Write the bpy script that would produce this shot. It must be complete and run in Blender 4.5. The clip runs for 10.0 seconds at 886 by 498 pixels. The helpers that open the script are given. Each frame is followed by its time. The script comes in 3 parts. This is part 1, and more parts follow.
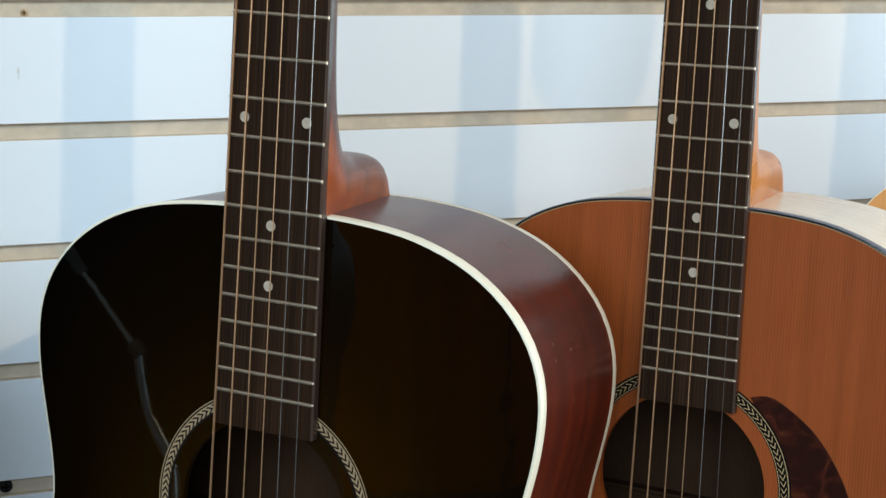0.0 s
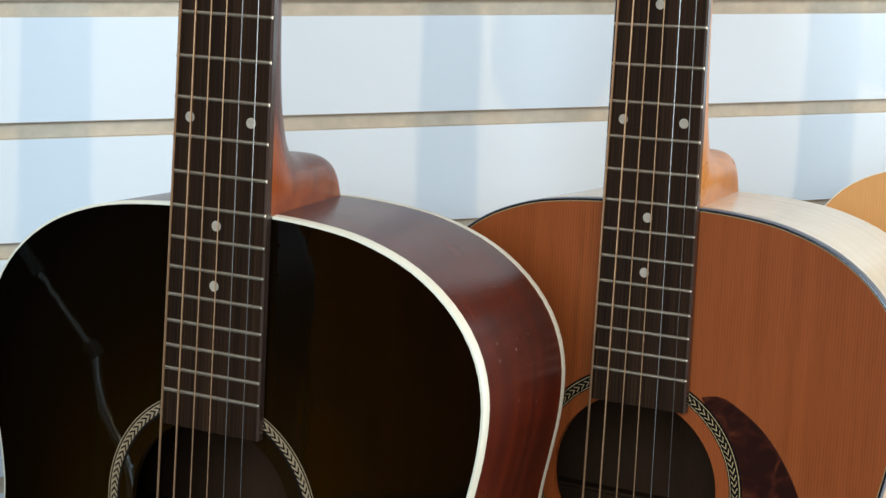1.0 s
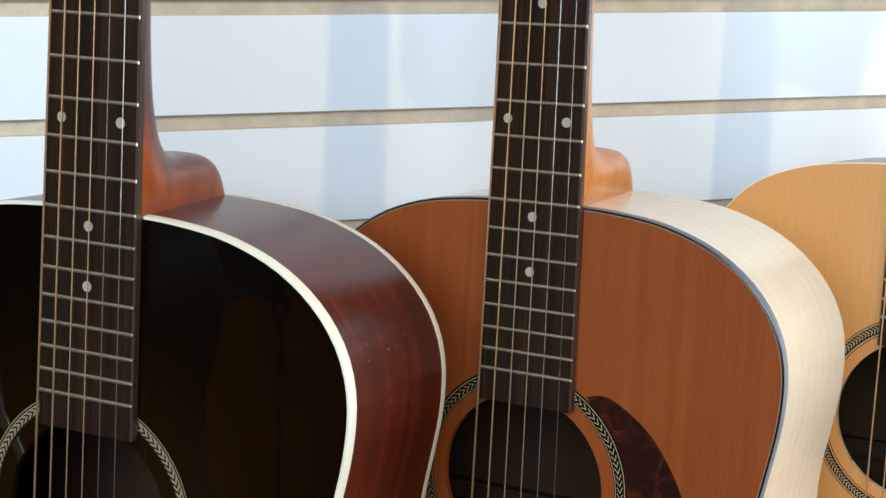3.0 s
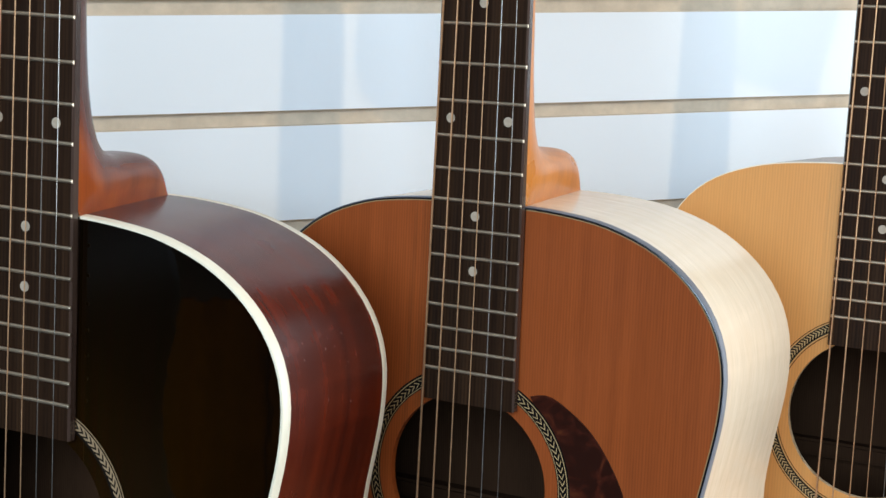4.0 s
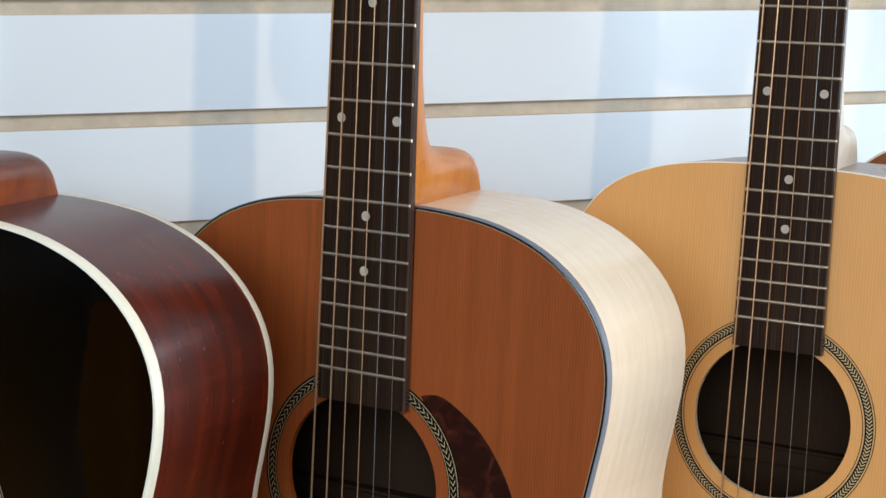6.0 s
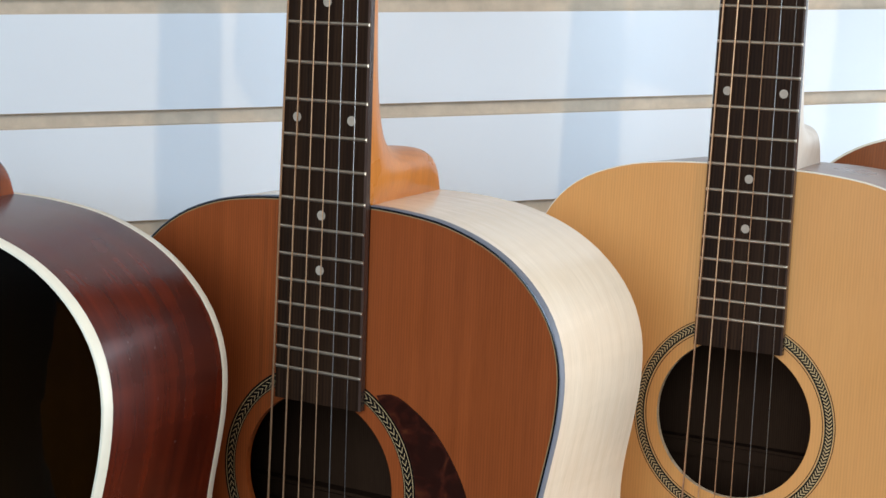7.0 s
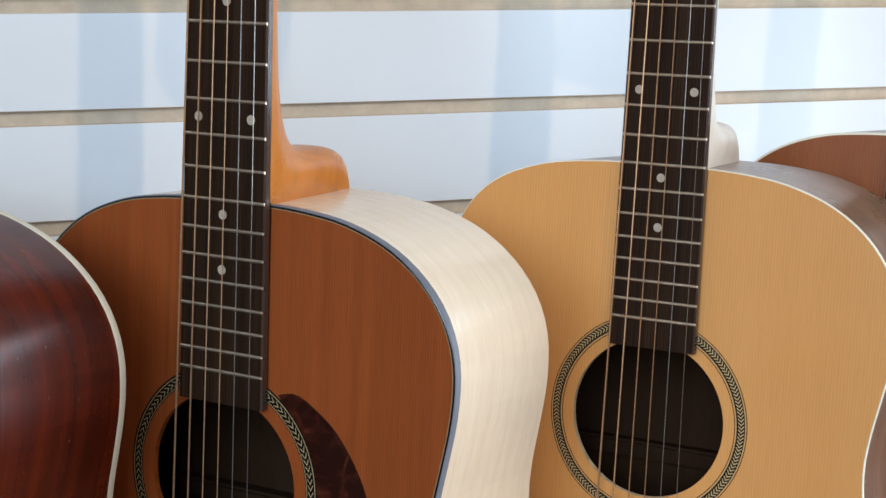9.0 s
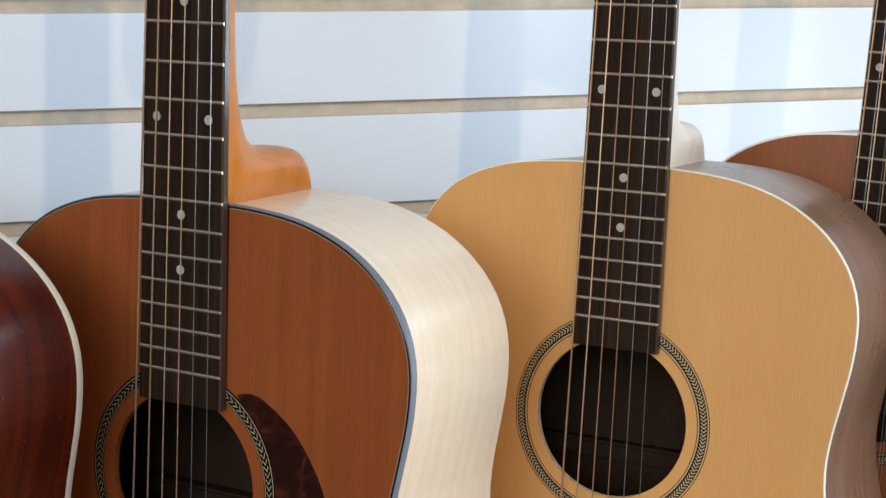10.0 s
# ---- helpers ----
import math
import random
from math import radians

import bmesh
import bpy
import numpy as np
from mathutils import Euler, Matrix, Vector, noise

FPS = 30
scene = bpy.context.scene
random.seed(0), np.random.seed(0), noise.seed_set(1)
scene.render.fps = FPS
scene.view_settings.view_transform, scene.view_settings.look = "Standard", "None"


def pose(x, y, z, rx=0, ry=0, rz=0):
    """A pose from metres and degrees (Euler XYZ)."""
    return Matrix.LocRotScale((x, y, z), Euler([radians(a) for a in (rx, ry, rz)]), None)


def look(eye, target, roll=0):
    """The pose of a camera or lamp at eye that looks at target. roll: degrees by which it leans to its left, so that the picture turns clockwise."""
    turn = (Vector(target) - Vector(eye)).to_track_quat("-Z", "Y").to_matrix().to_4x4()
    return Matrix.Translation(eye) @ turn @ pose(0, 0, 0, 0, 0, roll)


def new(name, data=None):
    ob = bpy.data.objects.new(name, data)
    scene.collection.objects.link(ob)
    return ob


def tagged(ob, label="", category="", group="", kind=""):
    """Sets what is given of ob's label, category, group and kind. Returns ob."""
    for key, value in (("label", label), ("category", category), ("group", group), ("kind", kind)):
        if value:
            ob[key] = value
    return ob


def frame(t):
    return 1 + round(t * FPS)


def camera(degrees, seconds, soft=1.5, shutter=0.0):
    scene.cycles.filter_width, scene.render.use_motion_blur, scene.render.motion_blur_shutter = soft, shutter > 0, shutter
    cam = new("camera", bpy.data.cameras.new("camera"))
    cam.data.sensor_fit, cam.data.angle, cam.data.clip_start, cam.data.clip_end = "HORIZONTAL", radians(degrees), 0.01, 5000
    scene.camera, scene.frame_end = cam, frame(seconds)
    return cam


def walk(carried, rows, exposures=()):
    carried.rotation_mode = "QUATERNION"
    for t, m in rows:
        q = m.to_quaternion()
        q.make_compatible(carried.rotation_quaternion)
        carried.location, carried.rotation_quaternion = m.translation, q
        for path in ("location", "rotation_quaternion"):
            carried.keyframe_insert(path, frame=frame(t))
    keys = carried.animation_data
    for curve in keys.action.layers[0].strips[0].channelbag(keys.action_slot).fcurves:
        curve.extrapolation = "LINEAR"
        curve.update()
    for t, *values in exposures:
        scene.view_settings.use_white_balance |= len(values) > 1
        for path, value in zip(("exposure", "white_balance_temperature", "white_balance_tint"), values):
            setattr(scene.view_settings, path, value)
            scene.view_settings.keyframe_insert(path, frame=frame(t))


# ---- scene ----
cam = camera(30.42, 10.0)
walk(cam, [
    (0.0, pose(0.0000, -1.0388, 1.5000, 80.617, -0.224, -21.698)),
    (0.5, pose(0.0137, -1.0435, 1.4996, 80.644, -0.209, -21.696)),
    (1.0, pose(0.0253, -1.0484, 1.4996, 80.648, -0.207, -21.708)),
    (1.5, pose(0.0374, -1.0531, 1.4997, 80.645, -0.189, -21.723)),
    (2.0, pose(0.0508, -1.0584, 1.4997, 80.636, -0.177, -21.746)),
    (2.5, pose(0.0679, -1.0643, 1.4997, 80.628, -0.140, -21.767)),
    (4.0, pose(0.1130, -1.0818, 1.4996, 80.617, -0.070, -21.797)),
    (4.5, pose(0.1278, -1.0884, 1.4996, 80.623, -0.060, -21.796)),
    (5.0, pose(0.1432, -1.0936, 1.4994, 80.625, -0.074, -21.792)),
    (5.5, pose(0.1565, -1.0984, 1.4993, 80.626, -0.061, -21.793)),
    (7.0, pose(0.1915, -1.1129, 1.4989, 80.632, -0.098, -21.796)),
    (7.5, pose(0.2021, -1.1164, 1.4987, 80.636, -0.044, -21.810)),
    (8.0, pose(0.2170, -1.1220, 1.4982, 80.645, -0.053, -21.819)),
    (8.5, pose(0.2300, -1.1275, 1.4980, 80.646, -0.011, -21.825)),
    (9.0, pose(0.2416, -1.1321, 1.4979, 80.655, -0.003, -21.833)),
    (9.5, pose(0.2523, -1.1362, 1.4976, 80.672, 0.009, -21.841)),
    (10.0, pose(0.2626, -1.1407, 1.4971, 80.701, 0.032, -21.848)),
], exposures=[(0.0, 0.08, 6450, 7.5), (2.0, 0.18, 6450, 9), (4.0, 0.19, 6400, 10), (5.5, 0.12, 6350, 11), (7.5, 0.0, 6250, 12), (10.0, -0.02, 6250, 12)])

# ---- light ----
world = bpy.data.worlds.new("room_air")
scene.world = world
world.use_nodes = True
world.node_tree.nodes["Background"].inputs[0].default_value = (0.75, 0.85, 1.0, 1)
world.node_tree.nodes["Background"].inputs[1].default_value = 0.05


def lamp(name, kind, power, color, m, **more):
    data = bpy.data.lights.new(name, kind)
    data.energy, data.color = power, color
    if kind == "AREA":
        data.shape, data.size, data.size_y = "RECTANGLE", more["size"], more["size_y"]
    if kind == "SPOT":
        data.spot_size, data.spot_blend, data.shadow_soft_size = radians(more["cone"]), 0.6, more["radius"]
    ob = new(name, data)
    ob.matrix_world = m
    return ob


# the ceiling spot that throws the neck shadows, and the daylight of the shop windows
lamp("ceiling_spot", "SPOT", 48, (1.0, 0.76, 0.46), look((0.65, -2.35, 2.74), (0.55, -0.2, 1.3)), cone=75, radius=0.02)
lamp("window_daylight", "AREA", 146, (0.62, 0.82, 1.0), look((-1.6, -3.30, 2.4), (0.5, 0, 1.35)), size=2.5, size_y=1.4)

lamp("east_window_daylight", "AREA", 146, (0.78, 0.91, 1.0), look((3.41, -1.45, 1.3), (0.6, -1.45, 1.3)), size=2.8, size_y=2.3)


# ---- materials ----
def material(name):
    m = bpy.data.materials.new(name)
    m.use_nodes = True
    nodes, links = m.node_tree.nodes, m.node_tree.links
    bsdf = nodes["Principled BSDF"]

    def node(kind, **values):
        n = nodes.new(kind)
        for key, value in values.items():
            n.inputs[key.replace("_", " ")].default_value = value
        return n

    return m, bsdf, node, links.new


def ramp(node, stops):
    r = node("ShaderNodeValToRGB")
    while len(r.color_ramp.elements) < len(stops):
        r.color_ramp.elements.new(0.5)
    for e, (at, c) in zip(r.color_ramp.elements, stops):
        e.position, e.color = at, (*c, 1)
    return r


def mix(node, link, kind, factor, a, b):
    n = node("ShaderNodeMix")
    n.data_type, n.blend_type = "RGBA", kind
    for socket, value in ((n.inputs[0], factor), (n.inputs[6], a), (n.inputs[7], b)):
        if hasattr(value, "is_linked"):
            link(value, socket)
        elif isinstance(value, tuple):
            socket.default_value = (*value, 1)
        else:
            socket.default_value = value
    return n.outputs[2]


def coords(node, link, source, scale, turn=(0, 0, 0)):
    m = node("ShaderNodeMapping", Scale=scale, Rotation=turn)
    link(node("ShaderNodeTexCoord").outputs[source], m.inputs[0])
    return m.outputs[0]


def plain(name, color, rough=0.5, metal=0.0, vary=0.15, size=40.0, bump=0.02, coat=0.0, gloss=0.5):
    """A plain finish with mottling at two scales."""
    m, bsdf, node, link = material(name)
    at = coords(node, link, "Object", (1, 1, 1))
    big, fine = node("ShaderNodeTexNoise", Scale=size, Detail=3.0), node("ShaderNodeTexNoise", Scale=size * 14, Detail=2.0)
    link(at, big.inputs["Vector"]), link(at, fine.inputs["Vector"])
    dark = tuple(c * (1 - vary) for c in color)
    light = tuple(min(1, c * (1 + vary * 0.6)) for c in color)
    r = ramp(node, [(0.3, dark), (0.7, light)])
    link(big.outputs["Fac"], r.inputs[0])
    tint = mix(node, link, "MULTIPLY", vary * 0.6, r.outputs[0], fine.outputs["Color"])
    link(tint, bsdf.inputs["Base Color"])
    b = node("ShaderNodeBump", Strength=bump, Distance=0.001)
    link(fine.outputs["Fac"], b.inputs["Height"]), link(b.outputs[0], bsdf.inputs["Normal"])
    bsdf.inputs["Roughness"].default_value, bsdf.inputs["Metallic"].default_value = rough, metal
    bsdf.inputs["Coat Weight"].default_value = coat
    bsdf.inputs["Specular IOR Level"].default_value = gloss
    bsdf.inputs["Coat Roughness"].default_value = 0.06
    return m


def wood(name, pale, dark, line, pitch=0.0016, lines=0.5, rough=0.3, coat=0.0, along="Z", source="Object", streak=0.5, figure=0.0, pore=0.28, ripple=0.0, warp=1.6, coat_rough=0.1, gloss=0.5, broadness=28.0, specks=0.0, shade=None):
    """Straight-grained wood: growth lines of the given pitch across the grain, broad streaks and fine pores along it."""
    m, bsdf, node, link = material(name)
    flat = {"Z": (1, 1, 0.02), "X": (0.02, 1, 1)}[along]
    at = coords(node, link, source, (1, 1, 1))
    squeeze = coords(node, link, source, flat)
    axis = "X" if along == "Z" else "Y"
    wave = node("ShaderNodeTexWave", Scale=0.314 / pitch, Distortion=warp, Detail=2.0, Detail_Scale=1.0)
    wave.wave_type, wave.bands_direction = "BANDS", axis
    sway = node("ShaderNodeTexNoise", Scale=9.0, Detail=2.0)
    link(squeeze, sway.inputs["Vector"])
    bend = node("ShaderNodeVectorMath")
    bend.operation = "MULTIPLY_ADD"
    link(sway.outputs["Color"], bend.inputs[0])
    bend.inputs[1].default_value = (pitch * 3, pitch * 3, 0)
    link(squeeze, bend.inputs[2]), link(bend.outputs[0], wave.inputs["Vector"])
    broad = node("ShaderNodeTexNoise", Scale=broadness, Detail=4.0, Roughness=0.6)
    link(squeeze, broad.inputs["Vector"])
    tone = ramp(node, [(0.5 - 0.3 * streak - 0.05, dark), (0.5 + 0.3 * (1.2 - streak), pale)])
    link(broad.outputs["Fac"], tone.inputs[0])
    pores = node("ShaderNodeTexNoise", Scale=900.0, Detail=2.0)
    pore_at = coords(node, link, source, tuple(1 if s == 1 else 0.06 for s in flat))
    link(pore_at, pores.inputs["Vector"])
    sharp = ramp(node, [(0.45, (0, 0, 0)), (0.95, (1, 1, 1))])
    link(wave.outputs["Fac"], sharp.inputs[0])
    weight = node("ShaderNodeMath")
    weight.operation = "MULTIPLY"
    link(sharp.outputs[0], weight.inputs[0])
    fade = node("ShaderNodeTexNoise", Scale=14.0, Detail=1.0)
    link(at, fade.inputs["Vector"])
    fader = node("ShaderNodeMapRange", From_Min=0.35, From_Max=0.65, To_Min=lines * 0.35, To_Max=lines)
    link(fade.outputs["Fac"], fader.inputs["Value"]), link(fader.outputs[0], weight.inputs[1])
    lined = mix(node, link, "MIX", weight.outputs[0], tone.outputs[0], line)
    pored = mix(node, link, "MULTIPLY", pore, lined, ramp_of(node, link, pores.outputs["Fac"], [(0.3, (0.55, 0.5, 0.45)), (0.6, (1, 1, 1))]))
    out = pored
    if figure:
        curl = node("ShaderNodeTexNoise", Scale=60.0, Detail=2.0, Distortion=0.6)
        link(coords(node, link, source, (1, 0.12, 1) if along == "X" else (1, 1, 0.15)), curl.inputs["Vector"])
        out = mix(node, link, "MULTIPLY", figure, pored, ramp_of(node, link, curl.outputs["Fac"], [(0.35, (0.6, 0.55, 0.5)), (0.6, (1, 1, 1))]))
    if shade:
        # burst deepening up the neck, plus shade painted round the back and heel top; clear beside the board and low on
        # the heel
        height = node("ShaderNodeSeparateXYZ")
        link(at, height.inputs[0])
        blur = node("ShaderNodeMath")
        blur.operation = "MULTIPLY_ADD"
        link(broad.outputs["Fac"], blur.inputs[0])
        blur.inputs[1].default_value = 0.006
        back = node("ShaderNodeMath")
        back.operation = "MINIMUM"
        link(height.outputs["Y"], back.inputs[0])
        back.inputs[1].default_value = 0.03
        lift = node("ShaderNodeMath")
        lift.operation = "MULTIPLY_ADD"
        link(back.outputs[0], lift.inputs[0])
        lift.inputs[1].default_value = 1.2
        link(height.outputs["Z"], lift.inputs[2]), link(lift.outputs[0], blur.inputs[2])
        span = node("ShaderNodeMapRange", From_Min=shade[0], From_Max=shade[1])
        link(blur.outputs[0], span.inputs["Value"])
        out = mix(node, link, "MULTIPLY", 1.0, out, ramp_of(node, link, span.outputs[0], [(0.0, (1, 1, 1)), (0.6, (0.36, 0.30, 0.28)), (1.0, (0.22, 0.19, 0.20))]))
    if specks:
        dust = node("ShaderNodeTexNoise", Scale=420.0, Detail=1.0)
        link(coords(node, link, "Object", (1, 1, 1)), dust.inputs["Vector"])
        out = mix(node, link, "MIX", ramp_of(node, link, dust.outputs["Fac"], [(0.765, (0, 0, 0)), (0.80, (specks, specks, specks))]), out, (0.45, 0.40, 0.36))
    link(out, bsdf.inputs["Base Color"])
    b = node("ShaderNodeBump", Strength=0.06, Distance=0.0006)
    link(pores.outputs["Fac"], b.inputs["Height"])
    if ripple:
        # curl of the fibres: shallow waves that break up the shine
        wavy = node("ShaderNodeTexNoise", Scale=150.0, Detail=3.0, Distortion=0.4)
        link(coords(node, link, source, (0.35, 1, 1) if along == "X" else (1, 1, 0.35)), wavy.inputs["Vector"])
        c = node("ShaderNodeBump", Strength=ripple, Distance=0.0012)
        link(wavy.outputs["Fac"], c.inputs["Height"]), link(b.outputs[0], c.inputs["Normal"]), link(c.outputs[0], bsdf.inputs["Normal"])
    else:
        link(b.outputs[0], bsdf.inputs["Normal"])
    haze = node("ShaderNodeTexNoise", Scale=22.0, Detail=4.0)
    link(at, haze.inputs["Vector"])
    worn = node("ShaderNodeMapRange", To_Min=rough * 0.8, To_Max=rough * 1.25)
    link(haze.outputs["Fac"], worn.inputs["Value"]), link(worn.outputs[0], bsdf.inputs["Roughness"])
    bsdf.inputs["Coat Weight"].default_value, bsdf.inputs["Coat Roughness"].default_value = coat, coat_rough
    bsdf.inputs["Specular IOR Level"].default_value = gloss
    return m


def ramp_of(node, link, value, stops):
    r = ramp(node, stops)
    link(value, r.inputs[0])
    return r.outputs[0]


def burst_top():
    """Gloss sunburst lacquer: black rim, very dark amber towards the bridge."""
    m, bsdf, node, link = material("sunburst_lacquer")
    at = coords(node, link, "Object", (5.2, 0, 3.6))
    shift = node("ShaderNodeVectorMath")
    link(at, shift.inputs[0])
    shift.inputs[1].default_value = (0, 0, 0.85)
    far = node("ShaderNodeVectorMath")
    far.operation = "LENGTH"
    link(shift.outputs[0], far.inputs[0])
    grain = node("ShaderNodeTexNoise", Scale=300.0, Detail=2.0)
    link(coords(node, link, "Object", (1, 1, 0.02)), grain.inputs["Vector"])
    r = ramp(node, [(0.25, (0.026, 0.010, 0.0009)), (0.66, (0.007, 0.0029, 0.0004)), (0.98, (0.0014, 0.0009, 0.0006))])
    link(far.outputs["Value"], r.inputs[0])
    out = mix(node, link, "MULTIPLY", 0.5, r.outputs[0], grain.outputs["Color"])
    link(out, bsdf.inputs["Base Color"])
    bsdf.inputs["Roughness"].default_value = 0.12
    bsdf.inputs["Specular IOR Level"].default_value = 0.05
    bsdf.inputs["Coat Weight"].default_value, bsdf.inputs["Coat Roughness"].default_value = 1.0, 0.03
    ripple = node("ShaderNodeTexNoise", Scale=30.0, Detail=1.0)
    b = node("ShaderNodeBump", Strength=0.05, Distance=0.001)
    link(ripple.outputs["Fac"], b.inputs["Height"]), link(b.outputs[0], bsdf.inputs["Coat Normal"])
    return m


def laminate():
    """White melamine face of the slatwall with faint smears."""
    m, bsdf, node, link = material("white_melamine")
    at = coords(node, link, "Object", (1, 1, 1))
    big, fine = node("ShaderNodeTexNoise", Scale=5.0, Detail=4.0), node("ShaderNodeTexNoise", Scale=350.0, Detail=2.0)
    link(at, big.inputs["Vector"]), link(at, fine.inputs["Vector"])
    tone = ramp(node, [(0.3, (0.83, 0.835, 0.84)), (0.7, (0.88, 0.88, 0.875))])
    link(big.outputs["Fac"], tone.inputs[0]), link(tone.outputs[0], bsdf.inputs["Base Color"])
    bsdf.inputs["Roughness"].default_value = 0.42
    b = node("ShaderNodeBump", Strength=0.05, Distance=0.0005)
    link(fine.outputs["Fac"], b.inputs["Height"]), link(b.outputs[0], bsdf.inputs["Normal"])
    return m


def tortoise():
    m, bsdf, node, link = material("tortoiseshell_plastic")
    at = coords(node, link, "Object", (1, 1, 1))
    blot = node("ShaderNodeTexNoise", Scale=70.0, Detail=5.0, Distortion=1.5)
    link(at, blot.inputs["Vector"])
    out = ramp_of(node, link, blot.outputs["Fac"], [(0.46, (0.020, 0.0045, 0.0025)), (0.64, (0.048, 0.009, 0.0045)), (0.80, (0.11, 0.03, 0.009))])
    link(out, bsdf.inputs["Base Color"])
    bsdf.inputs["Roughness"].default_value = 0.3
    bsdf.inputs["Specular IOR Level"].default_value = 0.25
    return m


WHITE = laminate()
MDF = plain("raw_fibreboard", (0.66, 0.53, 0.39), 0.85, vary=0.13, size=90, bump=0.2)
PAINT = plain("dark_wall_paint", (0.05, 0.030, 0.017), 0.8, vary=0.7, size=1.4)
PALE_PAINT = plain("ceiling_paint", (0.45, 0.43, 0.40), 0.9, size=6)
CARPET = plain("dark_carpet", (0.035, 0.028, 0.022), 0.95, vary=0.4, size=30, bump=0.4)
STEEL = plain("dull_steel", (0.55, 0.54, 0.52), 0.35, 1.0, vary=0.2, size=120)
FRET = plain("nickel_silver", (0.58, 0.46, 0.33), 0.36, 0.9, vary=0.12, size=200)
BRONZE = plain("bronze_winding", (0.64, 0.35, 0.18), 0.45, 0.85, vary=0.15, size=300)
PLAIN_STRING = plain("plain_steel_string", (0.46, 0.42, 0.37), 0.38, 1.0, vary=0.05, size=300)
PEARL = plain("pearl_dot", (0.46, 0.36, 0.265), 0.4, vary=0.15, size=300, gloss=0.3)
SLATE = plain("grey_plastic", (0.17, 0.165, 0.185), 0.45, vary=0.1, size=80, gloss=0.25)
INLAY_LINE = plain("inlay_line", (0.36, 0.21, 0.09), 0.4, vary=0.1, size=300)
BLACK = plain("black_plastic", (0.012, 0.011, 0.012), 0.22, vary=0.2, size=80)
CREAM = plain("ivory_binding", (0.86, 0.75, 0.57), 0.35, vary=0.06, size=60, gloss=0.35)
INLAY_TAN = plain("inlay_tan", (0.36, 0.24, 0.135), 0.6, vary=0.15, size=400, gloss=0.15)
INLAY_PALE = plain("inlay_pale", (0.55, 0.37, 0.18), 0.7, vary=0.15, size=400, gloss=0.08)
INLAY_DARK = plain("inlay_dark", (0.010, 0.007, 0.005), 0.7, vary=0.2, size=400, gloss=0.05)
SCREW = plain("blackened_screw", (0.05, 0.045, 0.04), 0.45, 1.0, vary=0.3, size=200)
ROSEWOOD = wood("rosewood", (0.045, 0.021, 0.010), (0.011, 0.0053, 0.0032), (0.008, 0.004, 0.0025), pitch=0.0022, lines=0.6, rough=0.5, gloss=0.06, broadness=150.0)
DARK_ROSEWOOD = wood("dark_rosewood", (0.016, 0.008, 0.005), (0.008, 0.004, 0.003), (0.004, 0.002, 0.0015), rough=0.5, gloss=0.15)
# polished board edges; part of their sheen is painted in as a paler base
BOARD_EDGE = wood("rosewood_edge_sheen", (0.09, 0.055, 0.042), (0.05, 0.03, 0.022), (0.02, 0.01, 0.01), rough=0.16, gloss=0.9)
SPRUCE = wood("spruce", (0.72, 0.325, 0.092), (0.70, 0.305, 0.082), (0.42, 0.175, 0.05), pitch=0.0019, lines=0.24, rough=0.36, streak=0.22, pore=0.10)
EBONISED = plain("black_satin_lacquer", (0.006, 0.0055, 0.005), 0.6, vary=0.3, size=60, gloss=0.1)
RAW_EDGE = plain("raw_top_edge", (0.74, 0.54, 0.34), 0.7, vary=0.2, size=200)
CEDAR = wood("cedar", (0.325, 0.071, 0.0145), (0.262, 0.056, 0.0112), (0.13, 0.027, 0.0056), pitch=0.0017, lines=0.34, rough=0.42, streak=0.5, gloss=0.22, broadness=90.0, pore=0.2)
MAHOGANY_TOP = wood("mahogany_top", (0.31, 0.085, 0.020), (0.25, 0.064, 0.015), (0.12, 0.035, 0.012), pitch=0.002, lines=0.3, rough=0.4, streak=0.6)
MAPLE_SIDE = wood("maple_side", (0.87, 0.69, 0.51), (0.83, 0.635, 0.45), (0.58, 0.37, 0.20), pitch=0.012, lines=0.10, rough=0.2, along="X", source="UV", figure=0.10, broadness=50.0, pore=0.14, ripple=0.2, gloss=0.6, warp=6.0)
CHERRY_SIDE = wood("stained_side", (0.118, 0.0125, 0.0024), (0.026, 0.0032, 0.0018), (0.006, 0.0015, 0.0012), pitch=0.014, lines=0.15, rough=0.25, along="X", source="UV", figure=0.65, streak=0.75, broadness=60.0, specks=0.18, ripple=0.04, warp=9.0)
WALNUT_SIDE = wood("walnut_side", (0.29, 0.140, 0.072), (0.095, 0.042, 0.022), (0.05, 0.022, 0.012), pitch=0.003, lines=0.55, rough=0.28, along="X", source="UV", figure=0.2, streak=0.85, broadness=130.0, ripple=0.05, gloss=1.0, pore=0.5)
AMBER_NECK = wood("amber_neck", (0.64, 0.215, 0.026), (0.54, 0.165, 0.018), (0.32, 0.085, 0.012), pitch=0.004, lines=0.2, rough=0.28, figure=0.08, gloss=0.35)
# shade: burst stain and painted-in shading of the heel, in one gradient
BURST_NECK = wood("stained_neck", (0.44, 0.088, 0.008), (0.25, 0.042, 0.005), (0.08, 0.016, 0.004), pitch=0.004, lines=0.2, rough=0.24, figure=0.12, gloss=0.4, shade=(0.046, 0.070))
MAPLE_NECK = wood("maple_neck", (0.82, 0.70, 0.58), (0.77, 0.64, 0.51), (0.6, 0.45, 0.28), pitch=0.004, lines=0.2, rough=0.34)
# darker than bare wood: the shade inside the boxes is painted in
INNER_SHADE = wood("inner_wood_shaded", (0.050, 0.024, 0.012), (0.036, 0.017, 0.009), (0.022, 0.010, 0.005), rough=0.9, gloss=0.03)
